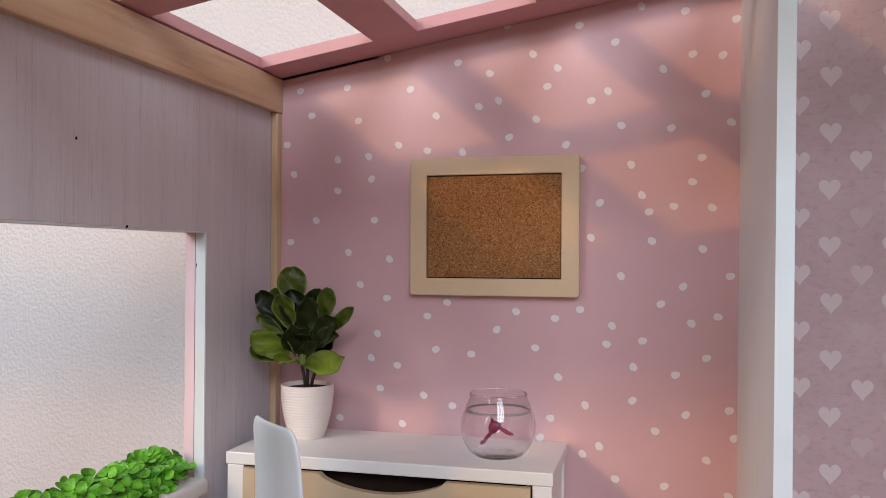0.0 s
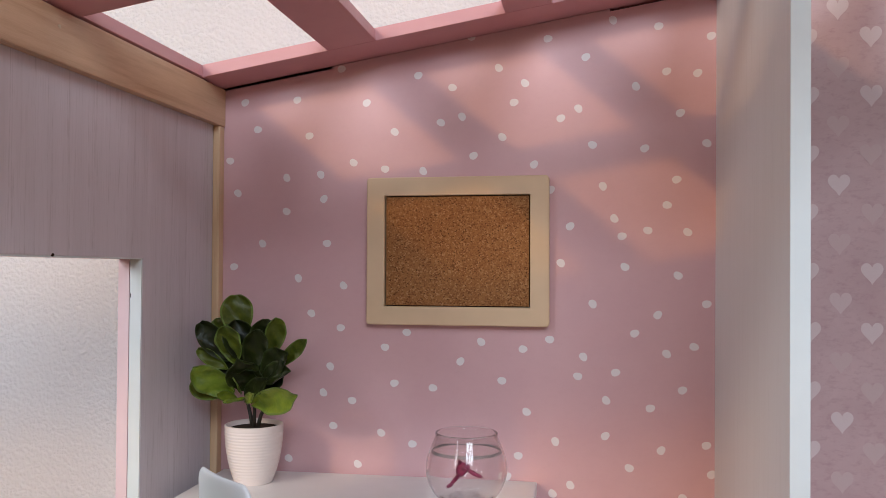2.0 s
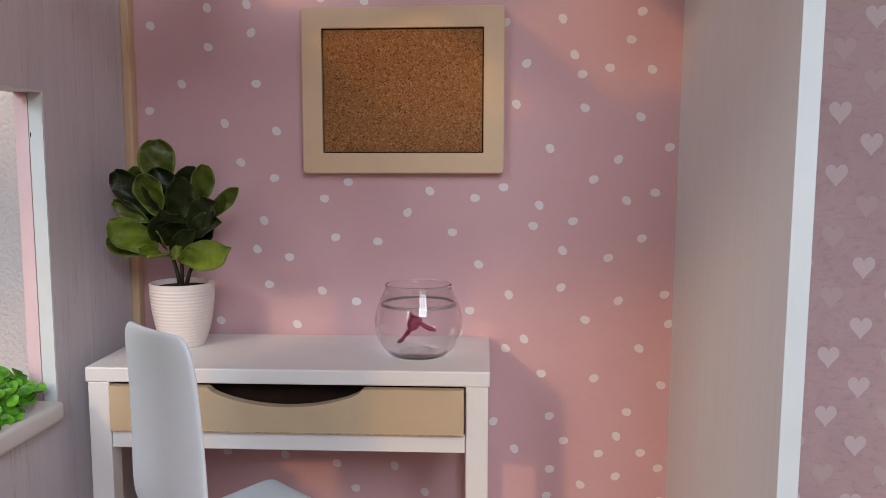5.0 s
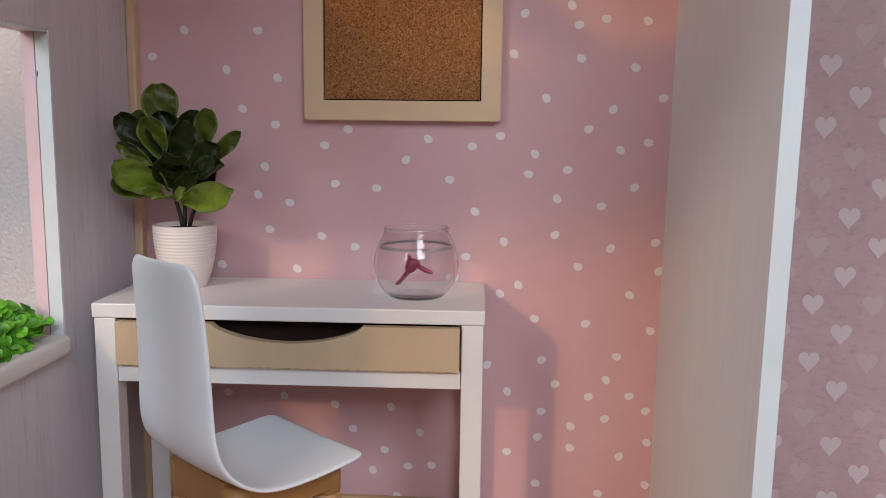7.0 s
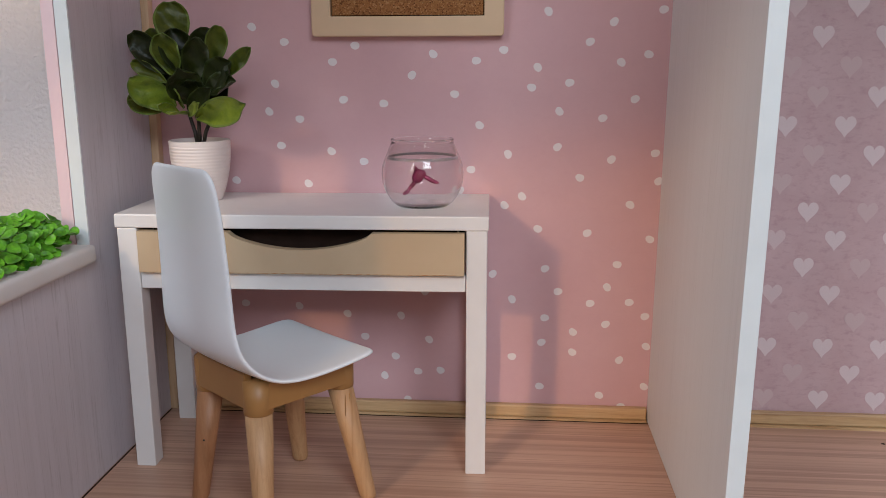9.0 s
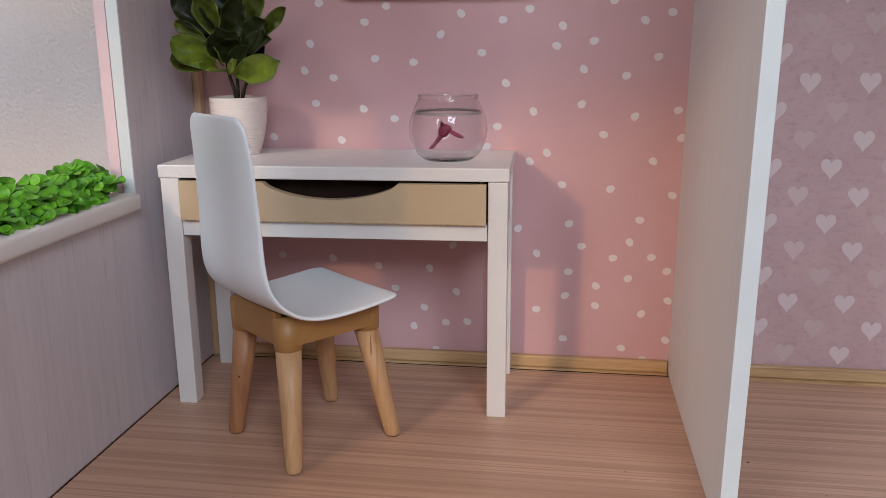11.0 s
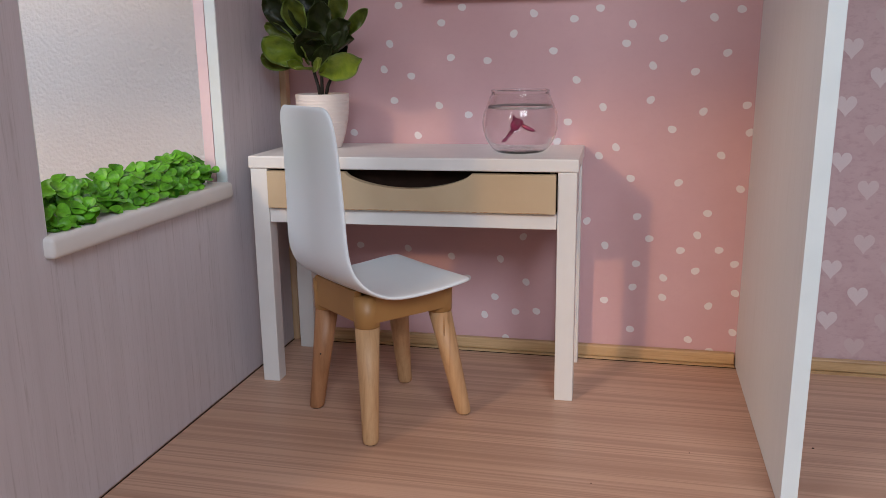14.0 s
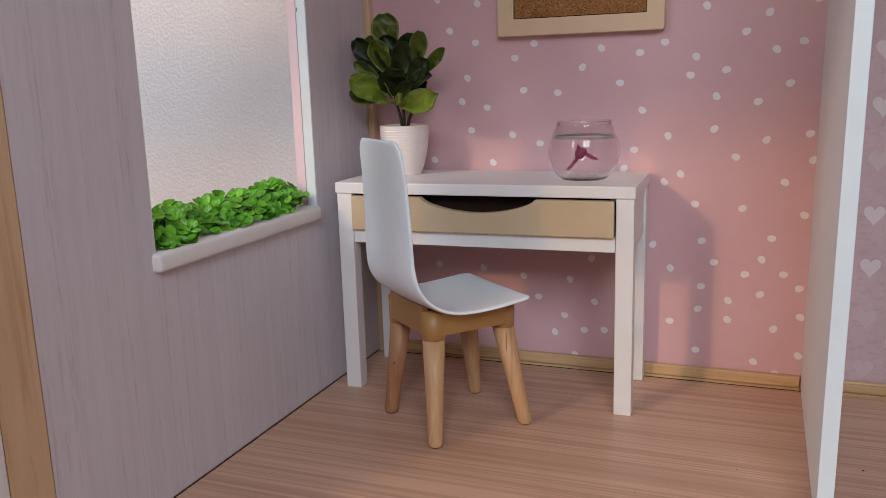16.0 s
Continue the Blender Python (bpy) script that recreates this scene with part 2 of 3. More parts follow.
def lathe(profile, steps=64, caps=True):
    """A solid turned round z from (radius, height) pairs."""
    bm = bmesh.new()
    rings = []
    for r, z in profile:
        rings.append([bm.verts.new((r * math.cos(2 * math.pi * k / steps), r * math.sin(2 * math.pi * k / steps), z)) for k in range(steps)])
    for a, b in zip(rings, rings[1:]):
        for k in range(steps):
            bm.faces.new((a[k], a[(k + 1) % steps], b[(k + 1) % steps], b[k]))
    if caps:
        bm.faces.new(list(reversed(rings[0])))
        bm.faces.new(rings[-1])
    return bm


def prism_y(outline, y0, y1):
    """An outline in x and z carried from y0 to y1."""
    bm = bmesh.new()
    front = [bm.verts.new((x, y0, z)) for x, z in outline]
    back = [bm.verts.new((x, y1, z)) for x, z in outline]
    bm.faces.new(front)
    bm.faces.new(list(reversed(back)))
    n = len(outline)
    for k in range(n):
        bm.faces.new((front[k], back[k], back[(k + 1) % n], front[(k + 1) % n]))
    bmesh.ops.triangulate(bm, faces=[f for f in bm.faces if len(f.verts) > 4])
    return bm


def thing(name, label, category, at=(0, 0, 0), turn=0.0, group=""):
    ob = new(name)
    ob.empty_display_size = 0.02
    ob.matrix_basis = pose(*at, 0, 0, turn)
    return tagged(ob, label, category, group)


def structure(name, bm, material, label, smooth=False):
    return tagged(part(name, bm, material, label=label, smooth=smooth), kind="structure")


# ---- the plan of the dollhouse room ----
X_LEFT, X_DIV, DIV = -0.004, 0.5553, 0.0124
Y_FRONT, Y_DIV = -0.59, -0.333
X_END = 1.10
SLOPE = 0.16


def roof_z(x):
    return 0.700 + SLOPE * x


# room round the dollhouse
structure("room_wall_north", boxes((-2.6, 2.6, 0.075, 0.135, -0.75, 1.95)), M_PLASTER, "off-white textured plaster wall of the room behind")
structure("room_wall_west", boxes((-2.66, -2.6, -3.06, 0.135, -0.75, 1.95)), M_ROOMPAINT, "warm beige painted side wall of the room")
structure("room_wall_east", boxes((2.6, 2.66, -3.06, 0.135, -0.75, 1.95)), M_ROOMPAINT, "warm beige painted side wall of the room")
structure("room_wall_south", boxes(
    (-2.6, -2.5, -3.06, -3.0, -0.75, 2.85), (-0.88, 0.6, -3.06, -3.0, -0.75, 2.85), (2.1, 2.6, -3.06, -3.0, -0.75, 2.85),
    (-2.5, -0.88, -3.06, -3.0, -0.75, 0.75), (-2.5, -0.88, -3.06, -3.0, 2.75, 2.85), (0.6, 2.1, -3.06, -3.0, -0.75, 0.65), (0.6, 2.1, -3.06, -3.0, 2.7, 2.85)),
    M_ROOMPAINT, "warm beige wall with two tall windows")
structure("room_window_rail", boxes((-2.499, -0.881, -3.05, -3.01, 1.68, 1.83)), M_WHITE, "white meeting rail of the tall room window")
structure("room_ceiling", boxes((-2.66, 2.66, -3.06, 0.135, 2.85, 2.91)), M_ROOMPAINT, "warm beige painted room ceiling")
structure("room_wall_top", boxes((-2.6, 2.6, 0.075, 0.135, 1.95, 2.85), (-2.66, -2.6, -3.06, 0.135, 1.95, 2.85), (2.6, 2.66, -3.06, 0.135, 1.95, 2.85)), M_ROOMPAINT, "beige upper part of the room walls")
structure("room_floor", boxes((-2.66, 2.66, -3.06, 0.135, -0.81, -0.75)), M_ROOMFLOOR, "warm brown room floor")

# floor of the dollhouse and its plinth
# dark strip laid on the floor as the shadow line of the wall gap
structure("floor_joint", boxes((X_LEFT + 0.0002, X_LEFT + 0.0015, -0.62, -0.002, -0.001, 0.0004)), M_DARK, "dark strip painted as the shaded gap between grey wall and floor")
structure("floor", boxes((-0.03, X_END, -0.64, 0.012, -0.016, 0.0), bevel=0.0008), M_FLOOR, "pinkish beech wood-film floor with straight grain")
structure("plinth", boxes((-0.03, X_END, -0.63, 0.012, -0.75, -0.0165)), M_WHITE, "white lower body of the dollhouse")

# back wall: slot-cut top edge under the sloping roof
top = []
for x0, x1, dz in ((-0.018, 0.004, -0.001), (0.004, 0.136, -0.0032), (0.136, 0.449, -0.0005), (0.449, X_DIV + DIV / 2, -0.0032)):
    top += [(x0, roof_z(x0) + dz), (x1, roof_z(x1) + dz)]
wall_north = structure("wall_north", prism_y([(-0.018, 0.0), *top, (X_DIV + DIV / 2, 0.0)][:1] + top + [(X_DIV + DIV / 2, 0.0)], 0.0, 0.008), M_DOTPAPER,
    "dusty pink wallpaper wall printed with small white dots")
# added board; its near-black colour stands in for shade in the top slots
structure("wall_backing", prism_y([(-0.018, 0.0), (-0.018, roof_z(-0.018)), (X_END, roof_z(X_END)), (X_END, 0.0)], 0.0085, 0.016), M_DARK, "dark board added behind the wallpaper to shade its slots")
wall_hearts = structure("wall_east_room", boxes((X_DIV + DIV / 2 + 0.0005, X_END, 0.0, 0.008, 0.0, 0.785)), M_HEARTPAPER, "mottled dusty pink wallpaper wall printed with pale hearts")

# left wall with its window opening
WY0, WY1, WZ0, WZ1 = -0.452, -0.161, 0.222, 0.499
wall_west = structure("wall_west", boxes(
    (-0.017, X_LEFT, Y_FRONT, WY0, 0.0012, 0.697), (-0.017, X_LEFT, WY1, -0.0005, 0.0012, 0.697),
    (-0.017, X_LEFT, WY0, WY1, 0.0012, WZ0), (-0.017, X_LEFT, WY0, WY1, WZ1, 0.697)), M_GREYWOOD, "grey wood-film side wall with a window opening")
structure("wall_edge_trim", boxes((-0.017, X_LEFT + 0.001, Y_FRONT - 0.040, Y_FRONT - 0.0005, 0.0, 0.697), bevel=0.0015), M_PINE, "pine edging on the front of the side wall")
structure("wall_post", boxes((-0.017, X_LEFT + 0.002, -0.672, Y_FRONT - 0.0405, -0.75, 0.697), bevel=0.0015), M_WHITE, "white post at the front of the side wall")
window_1 = tagged(new("window_1"), "white-lined open window with a pink outer frame", "window", kind="structure")
part("lining", boxes((-0.0165, X_LEFT - 0.0005, WY1 - 0.0015, WY1 - 0.0001, WZ0, WZ1), (-0.0165, X_LEFT - 0.0005, WY0 + 0.0001, WY0 + 0.0015, WZ0, WZ1),
    (-0.0165, X_LEFT - 0.0005, WY0 + 0.0016, WY1 - 0.0016, WZ1 - 0.0015, WZ1 - 0.0001)), M_EDGE, window_1, "white edge band")
part("outer_frame", boxes((-0.029, -0.0175, WY1 - 0.0015, WY1 + 0.03, WZ0 - 0.03, WZ1 + 0.03), (-0.029, -0.0175, WY0 - 0.03, WY0 + 0.0015, WZ0 - 0.03, WZ1 + 0.03),
    (-0.029, -0.0175, WY0 + 0.002, WY1 - 0.002, WZ1 - 0.0015, WZ1 + 0.03)), M_PALEPINK, window_1, "pale pink painted frame")
part("window_sill", box(bmesh.new(), -0.034, X_LEFT + 0.009, WY0 - 0.005, WY1 - 0.006, 0.2155, 0.2330, 0.004, 3), M_WHITE, window_1, "white rounded sill", True)

# trim of the left wall and the divider
structure("wall_beam", boxes((X_LEFT, X_LEFT + 0.010, -0.657, -0.0004, 0.655, 0.6985), bevel=0.0012), M_PINE_Y, "pale pine beam along the top of the wall")
structure("corner_trim", boxes((X_LEFT, X_LEFT + 0.009, -0.013, -0.0004, 0.0, 0.6546), bevel=0.0015), M_PINE, "narrow pine strip in the wall corner")
structure("baseboard", boxes((0.007, X_DIV - 0.004, -0.009, -0.0004, 0.003, 0.0165), bevel=0.0015), M_PINE_X, "thin pine baseboard with dark grain")
# thin dark box paints the shadow line under the baseboard
structure("skirting_joint", boxes((0.007, X_DIV - 0.0005, -0.0132, -0.0121, -0.001, 0.0006)), M_DARK, "dark strip painted as the shadow line in front of the skirting")
structure("baseboard_foot", boxes((0.007, X_DIV - 0.004, -0.012, -0.0004, 0.0, 0.0028)), M_PINE_X, "thin pine strip under the baseboard")
structure("baseboard_east", boxes((X_DIV + DIV + 0.0005, X_END, -0.009, -0.0004, 0.003, 0.0165), bevel=0.0015), M_PINE_X, "thin pine baseboard with dark grain")
structure("baseboard_east_foot", boxes((X_DIV + DIV + 0.0005, X_END, -0.012, -0.0004, 0.0, 0.0028)), M_PINE_X, "thin pine strip under the baseboard")
def leaning(bm):
    """The partition leans by half a degree."""
    for v in bm.verts:
        v.co.x += 0.0088 * (v.co.z - 0.3)
    return bm


divider = structure("wall_divider", leaning(boxes((X_DIV, X_DIV + DIV, Y_DIV, -0.0004, 0.0008, 0.783))), M_WHITEWOOD, "whitish wood-film partition between two rooms")
part("edge_band", leaning(boxes((X_DIV - 0.0002, X_DIV + DIV + 0.0002, Y_DIV - 0.0012, Y_DIV - 0.0001, 0.0008, 0.783), bevel=0.0004)), M_EDGE, divider, "smooth white edge band")
structure("wall_east", boxes((X_END, X_END + 0.015, -0.64, 0.012, 0.0, 0.874)), M_WHITEWOOD, "whitish wood-film end wall")

# roof lattice
roof = tagged(new("roof"), "dusty pink open lattice roof with square panes", "roof", kind="structure")
roof.matrix_basis = Matrix.Translation((0, 0, 0.700)) @ Matrix.Rotation(-math.atan(SLOPE), 4, "Y")
K = math.hypot(1, SLOPE)
# last three bars are unseen, added to part-shade the heart wall
XB = [(-0.03, 0.006), (0.149, 0.203), (0.341, 0.390), (0.530, 0.566), (0.706, 0.755), (0.892, 0.941), (1.078, 1.115)]
YB = [(-0.057, 0.020), (-0.326, -0.277), (-0.672, -0.548)]
THICK = 0.014
for y0, y1 in YB:
    part("cross_rail", boxes((XB[0][0] * K, XB[-1][1] * K, y0, y1, 0.0, THICK), bevel=0.0008), M_PINK, roof)
for x0, x1 in XB:
    for (ya, _), (_, yb) in zip(YB, YB[1:]):
        part("rafter", boxes((x0 * K, x1 * K, yb + 0.0001, ya - 0.0001, 0.0, THICK), bevel=0.0008), M_PINK, roof)


# ---- cork board ----
board = thing("cork_board", "tan-framed cork notice board on dotted wallpaper", "notice board", (0.2825, -0.0008, 0.509))
W, H, B = 0.1015, 0.082, 0.0205


def rounded(w, h, r, n=5):
    """A rectangle of half sizes w and h with rounded corners."""
    pts = []
    for cx, cz, a0 in ((w - r, h - r, 0), (-w + r, h - r, 90), (-w + r, -h + r, 180), (w - r, -h + r, 270)):
        pts += [(cx + r * math.cos(radians(a0 + 90 * k / n)), cz + r * math.sin(radians(a0 + 90 * k / n))) for k in range(n + 1)]
    return pts


bm = bmesh.new()
levels = ((rounded(W, H, 0.004), 0.0), (rounded(W, H, 0.004), -0.0098), (rounded(W - 0.0004, H - 0.0004, 0.0036), -0.0107), (rounded(W - 0.0013, H - 0.0013, 0.003), -0.011),
          (rounded(W - B + 0.0008, H - B + 0.0008, 0.0012), -0.011), (rounded(W - B, H - B, 0.0008), -0.0104), (rounded(W - B, H - B, 0.0008), 0.0))
ring = [[bm.verts.new((x, y, z)) for x, z in pts] for pts, y in levels]
for a, b in zip(ring, ring[1:] + ring[:1]):
    for k in range(len(a)):
        bm.faces.new((a[k], a[(k + 1) % len(a)], b[(k + 1) % len(a)], b[k]))
part("frame", bm, M_FRAME, board, "tan painted frame with rounded corners")
# near-black so that the gap round the cork looks shaded
part("backing", boxes((-W + B + 0.0002, W - B - 0.0002, -0.0020, -0.0002, -H + B + 0.0002, H - B - 0.0002)), M_DARK, board, "dark backing coloured as the shade in the thin joint")
part("cork_sheet", boxes((-W + B + 0.0013, W - B - 0.0013, -0.0075, -0.0022, -H + B + 0.0013, H - B - 0.0013)), M_CORK, board, "speckled brown cork")


# ---- desk ----
desk = thing("desk", "small white desk with a beige drawer beside the grey wall", "desk", (0.1943, -0.0800, 0.0), 1.4)
DX, DY = 0.178, 0.0715
part("desktop", box(bmesh.new(), -DX, DX, -DY, DY, 0.2465, 0.260, 0.0014), M_WHITE, desk)
LEG = 0.0195
for sx in (-1, 1):
    for sy in (-1, 1):
        xa, ya = sx * (DX - 0.0015), sy * (DY - 0.0015 if sy < 0 else DY - 0.006)
        part("leg", box(bmesh.new(), min(xa, xa - sx * LEG), max(xa, xa - sx * LEG), min(ya, ya - sy * LEG), max(ya, ya - sy * LEG), 0.0, 0.2463, 0.0010), M_WHITE, desk)
    xa = sx * (DX - 0.004)
    part("side_panel", boxes((min(xa, xa - sx * 0.010), max(xa, xa - sx * 0.010), -DY + 0.0215, DY - 0.0265, 0.188, 0.2462), bevel=0.0006), M_WHITE, desk)
IN = DX - 0.0015 - LEG - 0.0006
part("front_rail", boxes((-IN, IN, -DY + 0.0022, -DY + 0.016, 0.187, 0.2032), bevel=0.0006), M_WHITE, desk)
part("back_panel", boxes((-IN, IN, DY - 0.022, DY - 0.012, 0.188, 0.2462), bevel=0.0006), M_WHITE, desk)
edge = IN - 0.001
columns = [(-edge, 0.2440)] + [(-0.068 + 0.137 * k / 28, 0.2440 - 0.0165 * max(0.0, math.sin(math.pi * k / 28)) ** 0.62) for k in range(29)] + [(edge, 0.2440)]
bm = bmesh.new()
rails = [[bm.verts.new((x, y, z)) for x, z in pts] for y in (-DY - 0.0035, -DY + 0.006) for pts in ([(x, 0.2040) for x, _ in columns], columns)]
for a, b in ((0, 1), (1, 3), (3, 2), (2, 0)):
    for k in range(len(columns) - 1):
        bm.faces.new((rails[a][k], rails[a][k + 1], rails[b][k + 1], rails[b][k]))
for k in (0, -1):
    bm.faces.new((rails[0][k], rails[1][k], rails[3][k], rails[2][k]))
drawer = part("drawer", bm, M_BEIGE, desk, "beige drawer front with a scooped finger notch")
bm = bmesh.new()
wear = random.Random(3)
x = -edge + 0.004
while x < edge - 0.006:
    w = wear.uniform(0.002, 0.006)
    box(bm, x, x + w, -DY - 0.0037, -DY - 0.0034, 0.2041 + wear.uniform(0, 0.0004), 0.2046 + wear.uniform(0, 0.0004))
    x += w + wear.uniform(0.001, 0.006)
part("worn_edge", bm, M_TAN, drawer, "worn brown flecks along the lower edge")
# dark inside and a plate behind the notch put the hollow's shade into colour
part("drawer_box", boxes((-IN + 0.004, IN - 0.004, -DY + 0.0165, DY - 0.0225, 0.1885, 0.192), (-IN + 0.004, -IN + 0.008, -DY + 0.0165, DY - 0.0225, 0.1925, 0.235),
    (IN - 0.008, IN - 0.004, -DY + 0.0165, DY - 0.0225, 0.1925, 0.235), (-IN + 0.0085, IN - 0.0085, -DY + 0.020, -DY + 0.024, 0.1925, 0.2455)), M_DARK, drawer, "dark drawer box, its hollow coloured as shaded")


# ---- chair ----
chair = thing("chair", "white moulded chair with tan wooden legs on the floor", "chair", (0.186, -0.2065, 0.0), 49.5)
# the chair faces along its own x; its width runs along y


def shell_mesh():
    """One bent sheet: seat with a dipped front edge, a tight curve and a tall narrowing back."""
    line = [(0.0598, 0.1450), (0.0535, 0.1452), (0.035, 0.1435), (0.010, 0.1412), (-0.015, 0.1405), (-0.034, 0.1418), (-0.050, 0.1470), (-0.063, 0.1560), (-0.072, 0.168),
            (-0.0765, 0.183), (-0.0775, 0.205), (-0.0775, 0.23), (-0.0785, 0.255), (-0.0795, 0.28), (-0.0818, 0.302), (-0.0830, 0.313), (-0.0840, 0.3205)]
    halves = [0.0640, 0.0700, 0.0710, 0.0710, 0.0705, 0.0698, 0.0682, 0.0655, 0.0628, 0.0603, 0.0582, 0.0567, 0.0553, 0.0538, 0.0522, 0.0492, 0.0400]
    steps = 14
    bm = bmesh.new()
    rows = []
    for k, ((x, z), h) in enumerate(zip(line, halves)):
        row = []
        for n in range(steps + 1):
            u = 2 * n / steps - 1
            dish = 0.0045 * (1 - u * u)
            tilt = min(1.0, max(0.0, (k - 4) / 4.0))
            row.append(bm.verts.new((x - dish * tilt, h * u, z - 0.6 * dish * (1 - tilt) * (1 if k > 1 else 0.3))))
        rows.append(row)
    for a, b in zip(rows, rows[1:]):
        for n in range(steps):
            bm.faces.new((a[n], a[n + 1], b[n + 1], b[n]))
    return bm


shell = part("seat_shell", shell_mesh(), M_SHELL, chair, "glossy white one-piece seat and backrest", True)
solid = shell.modifiers.new("thickness", "SOLIDIFY")
solid.thickness, solid.offset = 0.0042, -1.0
soft = shell.modifiers.new("rounding", "SUBSURF")
soft.levels = soft.render_levels = 2


def seat_frame():
    """A square frame of four thin aprons, butted between the leg sockets; the sides rise to the back."""
    bm = bmesh.new()
    for s in (-1, 1):
        y0, y1 = sorted((s * 0.0520, s * 0.0445))
        side = prism_y([(-0.0462, 0.1185), (0.0388, 0.1185), (0.0388, 0.1405), (-0.0300, 0.1405), (-0.0462, 0.1460)], y0, y1)
        made = bpy.data.meshes.new("apron")
        side.to_mesh(made)
        side.free()
        bm.from_mesh(made)
        bpy.data.meshes.remove(made)
    for x0, x1, z1 in ((-0.0585, -0.0510, 0.1490), (0.0440, 0.0518, 0.1395)):
        box(bm, x0, x1, -0.0392, 0.0392, 0.1185, z1, 0.0008)
    return bm


part("seat_frame", seat_frame(), M_TAN, chair, "tan moulded frame under the seat")


def leg_mesh(x, y, x_top, y_top):
    """A round tapered leg that splays outward to its foot."""
    bm = lathe([(0.0058, 0.0010), (0.0069, 0.0016), (0.0076, 0.0034), (0.0079, 0.0060), (0.0094, 0.05), (0.0119, 0.1130)], 28)
    for v in bm.verts:
        k = v.co.z / 0.1130
        v.co.x += x * (1 - k) + x_top * k
        v.co.y += y * (1 - k) + y_top * k
    return bm


for fx, tx in ((-0.0560, -0.0462), (0.0575, 0.0390)):
    for sy in (-1, 1):
        leg = part("leg", leg_mesh(fx, sy * 0.0548, tx, sy * 0.0395), M_BEECH_RED if fx < 0 < sy else M_BEECH, chair, "reddish beech leg" if fx < 0 < sy else "turned beech leg", True)
        bm = lathe([(0.0044, 0.0), (0.0052, 0.0004), (0.0054, 0.0009)], 24)
        bmesh.ops.translate(bm, vec=(fx, sy * 0.0548, 0), verts=bm.verts)
        part("foot_pad", bm, M_STEM, leg, "dark foot pad", True)
        bm = lathe([(0.0122, 0.1131), (0.0126, 0.1138), (0.0130, 0.1390 if tx > 0 else 0.1435)], 28)
        bmesh.ops.translate(bm, vec=(tx, sy * 0.0395, 0), verts=bm.verts)
        part("leg_socket", bm, M_TAN, chair, "tan moulded leg socket", True)


# ---- potted plant ----
plant = thing("potted_plant", "dark green rubbery-leaved artificial plant in a ribbed white pot", "plant", (0.0712, -0.062, 0.2602))
rim = []
for k in range(171):
    a = k / 170.0
    r = 0.0200 + 0.0110 * (1 - (1 - a) ** 2.2)
    rim.append((r + (0.00016 * math.cos(2 * math.pi * a * 19) if 0.06 < a < 0.94 else 0.0), 0.0615 * a))
pot = part("pot", lathe([(0.016, 0.0), *rim, (0.0294, 0.0622), (0.0284, 0.061), (0.0275, 0.054)], 72, True), M_POT, plant, "white pot with fine horizontal ribs", True)
soil = lathe([(0.0270, 0.0545), (0.0269, 0.0572), (0.012, 0.0585)], 32)
part("soil", soil, M_SOIL, plant, "dark soil")


def tube(points, r0, r1, steps=8):
    bm = bmesh.new()
    rings = []
    for k, p in enumerate(points):
        p = Vector(p)
        way = (Vector(points[min(k + 1, len(points) - 1)]) - Vector(points[max(k - 1, 0)])).normalized()
        side = way.cross(Vector((0, 1, 0.1))).normalized()
        up = side.cross(way)
        r = r0 + (r1 - r0) * k / (len(points) - 1)
        rings.append([bm.verts.new(p + r * (math.cos(2 * math.pi * n / steps) * side + math.sin(2 * math.pi * n / steps) * up)) for n in range(steps)])
    for a, b in zip(rings, rings[1:]):
        for n in range(steps):
            bm.faces.new((a[n], a[(n + 1) % steps], b[(n + 1) % steps], b[n]))
    bm.faces.new(rings[0]), bm.faces.new(rings[-1])
    return bm


for dx, dy, top_z in ((-0.010, 0.004, 0.115), (0.002, -0.004, 0.125), (0.013, 0.004, 0.105)):
    part("stem", tube([(dx * 0.25, dy * 0.3, 0.056), (dx * 0.5, dy * 0.5, 0.07), (dx, dy, 0.085), (dx * 0.7, dy + 0.002, 0.098), (dx * 0.9, dy, top_z)], 0.0022, 0.0017), M_STEM, plant, "dark bare stem", True)


def leaf_mesh(base, tip, width, face, cup=0.18, curl=0.12, rows=13):
    """A thick paddle-shaped leaf from base to tip, with a keel and a drooping end."""
    base, tip = Vector(base), Vector(tip)
    way = tip - base
    length = way.length
    way.normalize()
    normal = Vector(face)
    normal = (normal - normal.dot(way) * way).normalized()
    side = way.cross(normal)
    across = (-1.0, -0.9, -0.6, -0.3, 0.0, 0.3, 0.6, 0.9, 1.0)
    cols = len(across) - 1
    bm = bmesh.new()
    grid = []
    for k in range(rows + 1):
        a = 1 - (1 - k / rows) ** 1.5
        half = width / 2 * (max(0.05, math.sin(math.pi / 2 * a / 0.62) ** 0.65) if a < 0.62 else max(0.30, math.sqrt(max(0.0, 1 - ((a - 0.62) / 0.385) ** 2))))
        row = []
        for u in across:
            lift = cup * width * (u * u - 0.25) - curl * length * a * a + 0.05 * width * math.sin(a * 11 + u * 4 + tip.x * 300) + 0.035 * width * u * math.sin(a * 19 + tip.z * 400) + 0.02 * width * abs(u)
            row.append(bm.verts.new(base + way * (length * a) + side * (half * u) + normal * lift))
        grid.append(row)
    for k, (a, b) in enumerate(zip(grid, grid[1:])):
        for n in range(cols):
            f = bm.faces.new((a[n], a[n + 1], b[n + 1], b[n]))
            f.material_index = 1 if n in (0, cols - 1) or k == rows - 1 else 0
    return bm


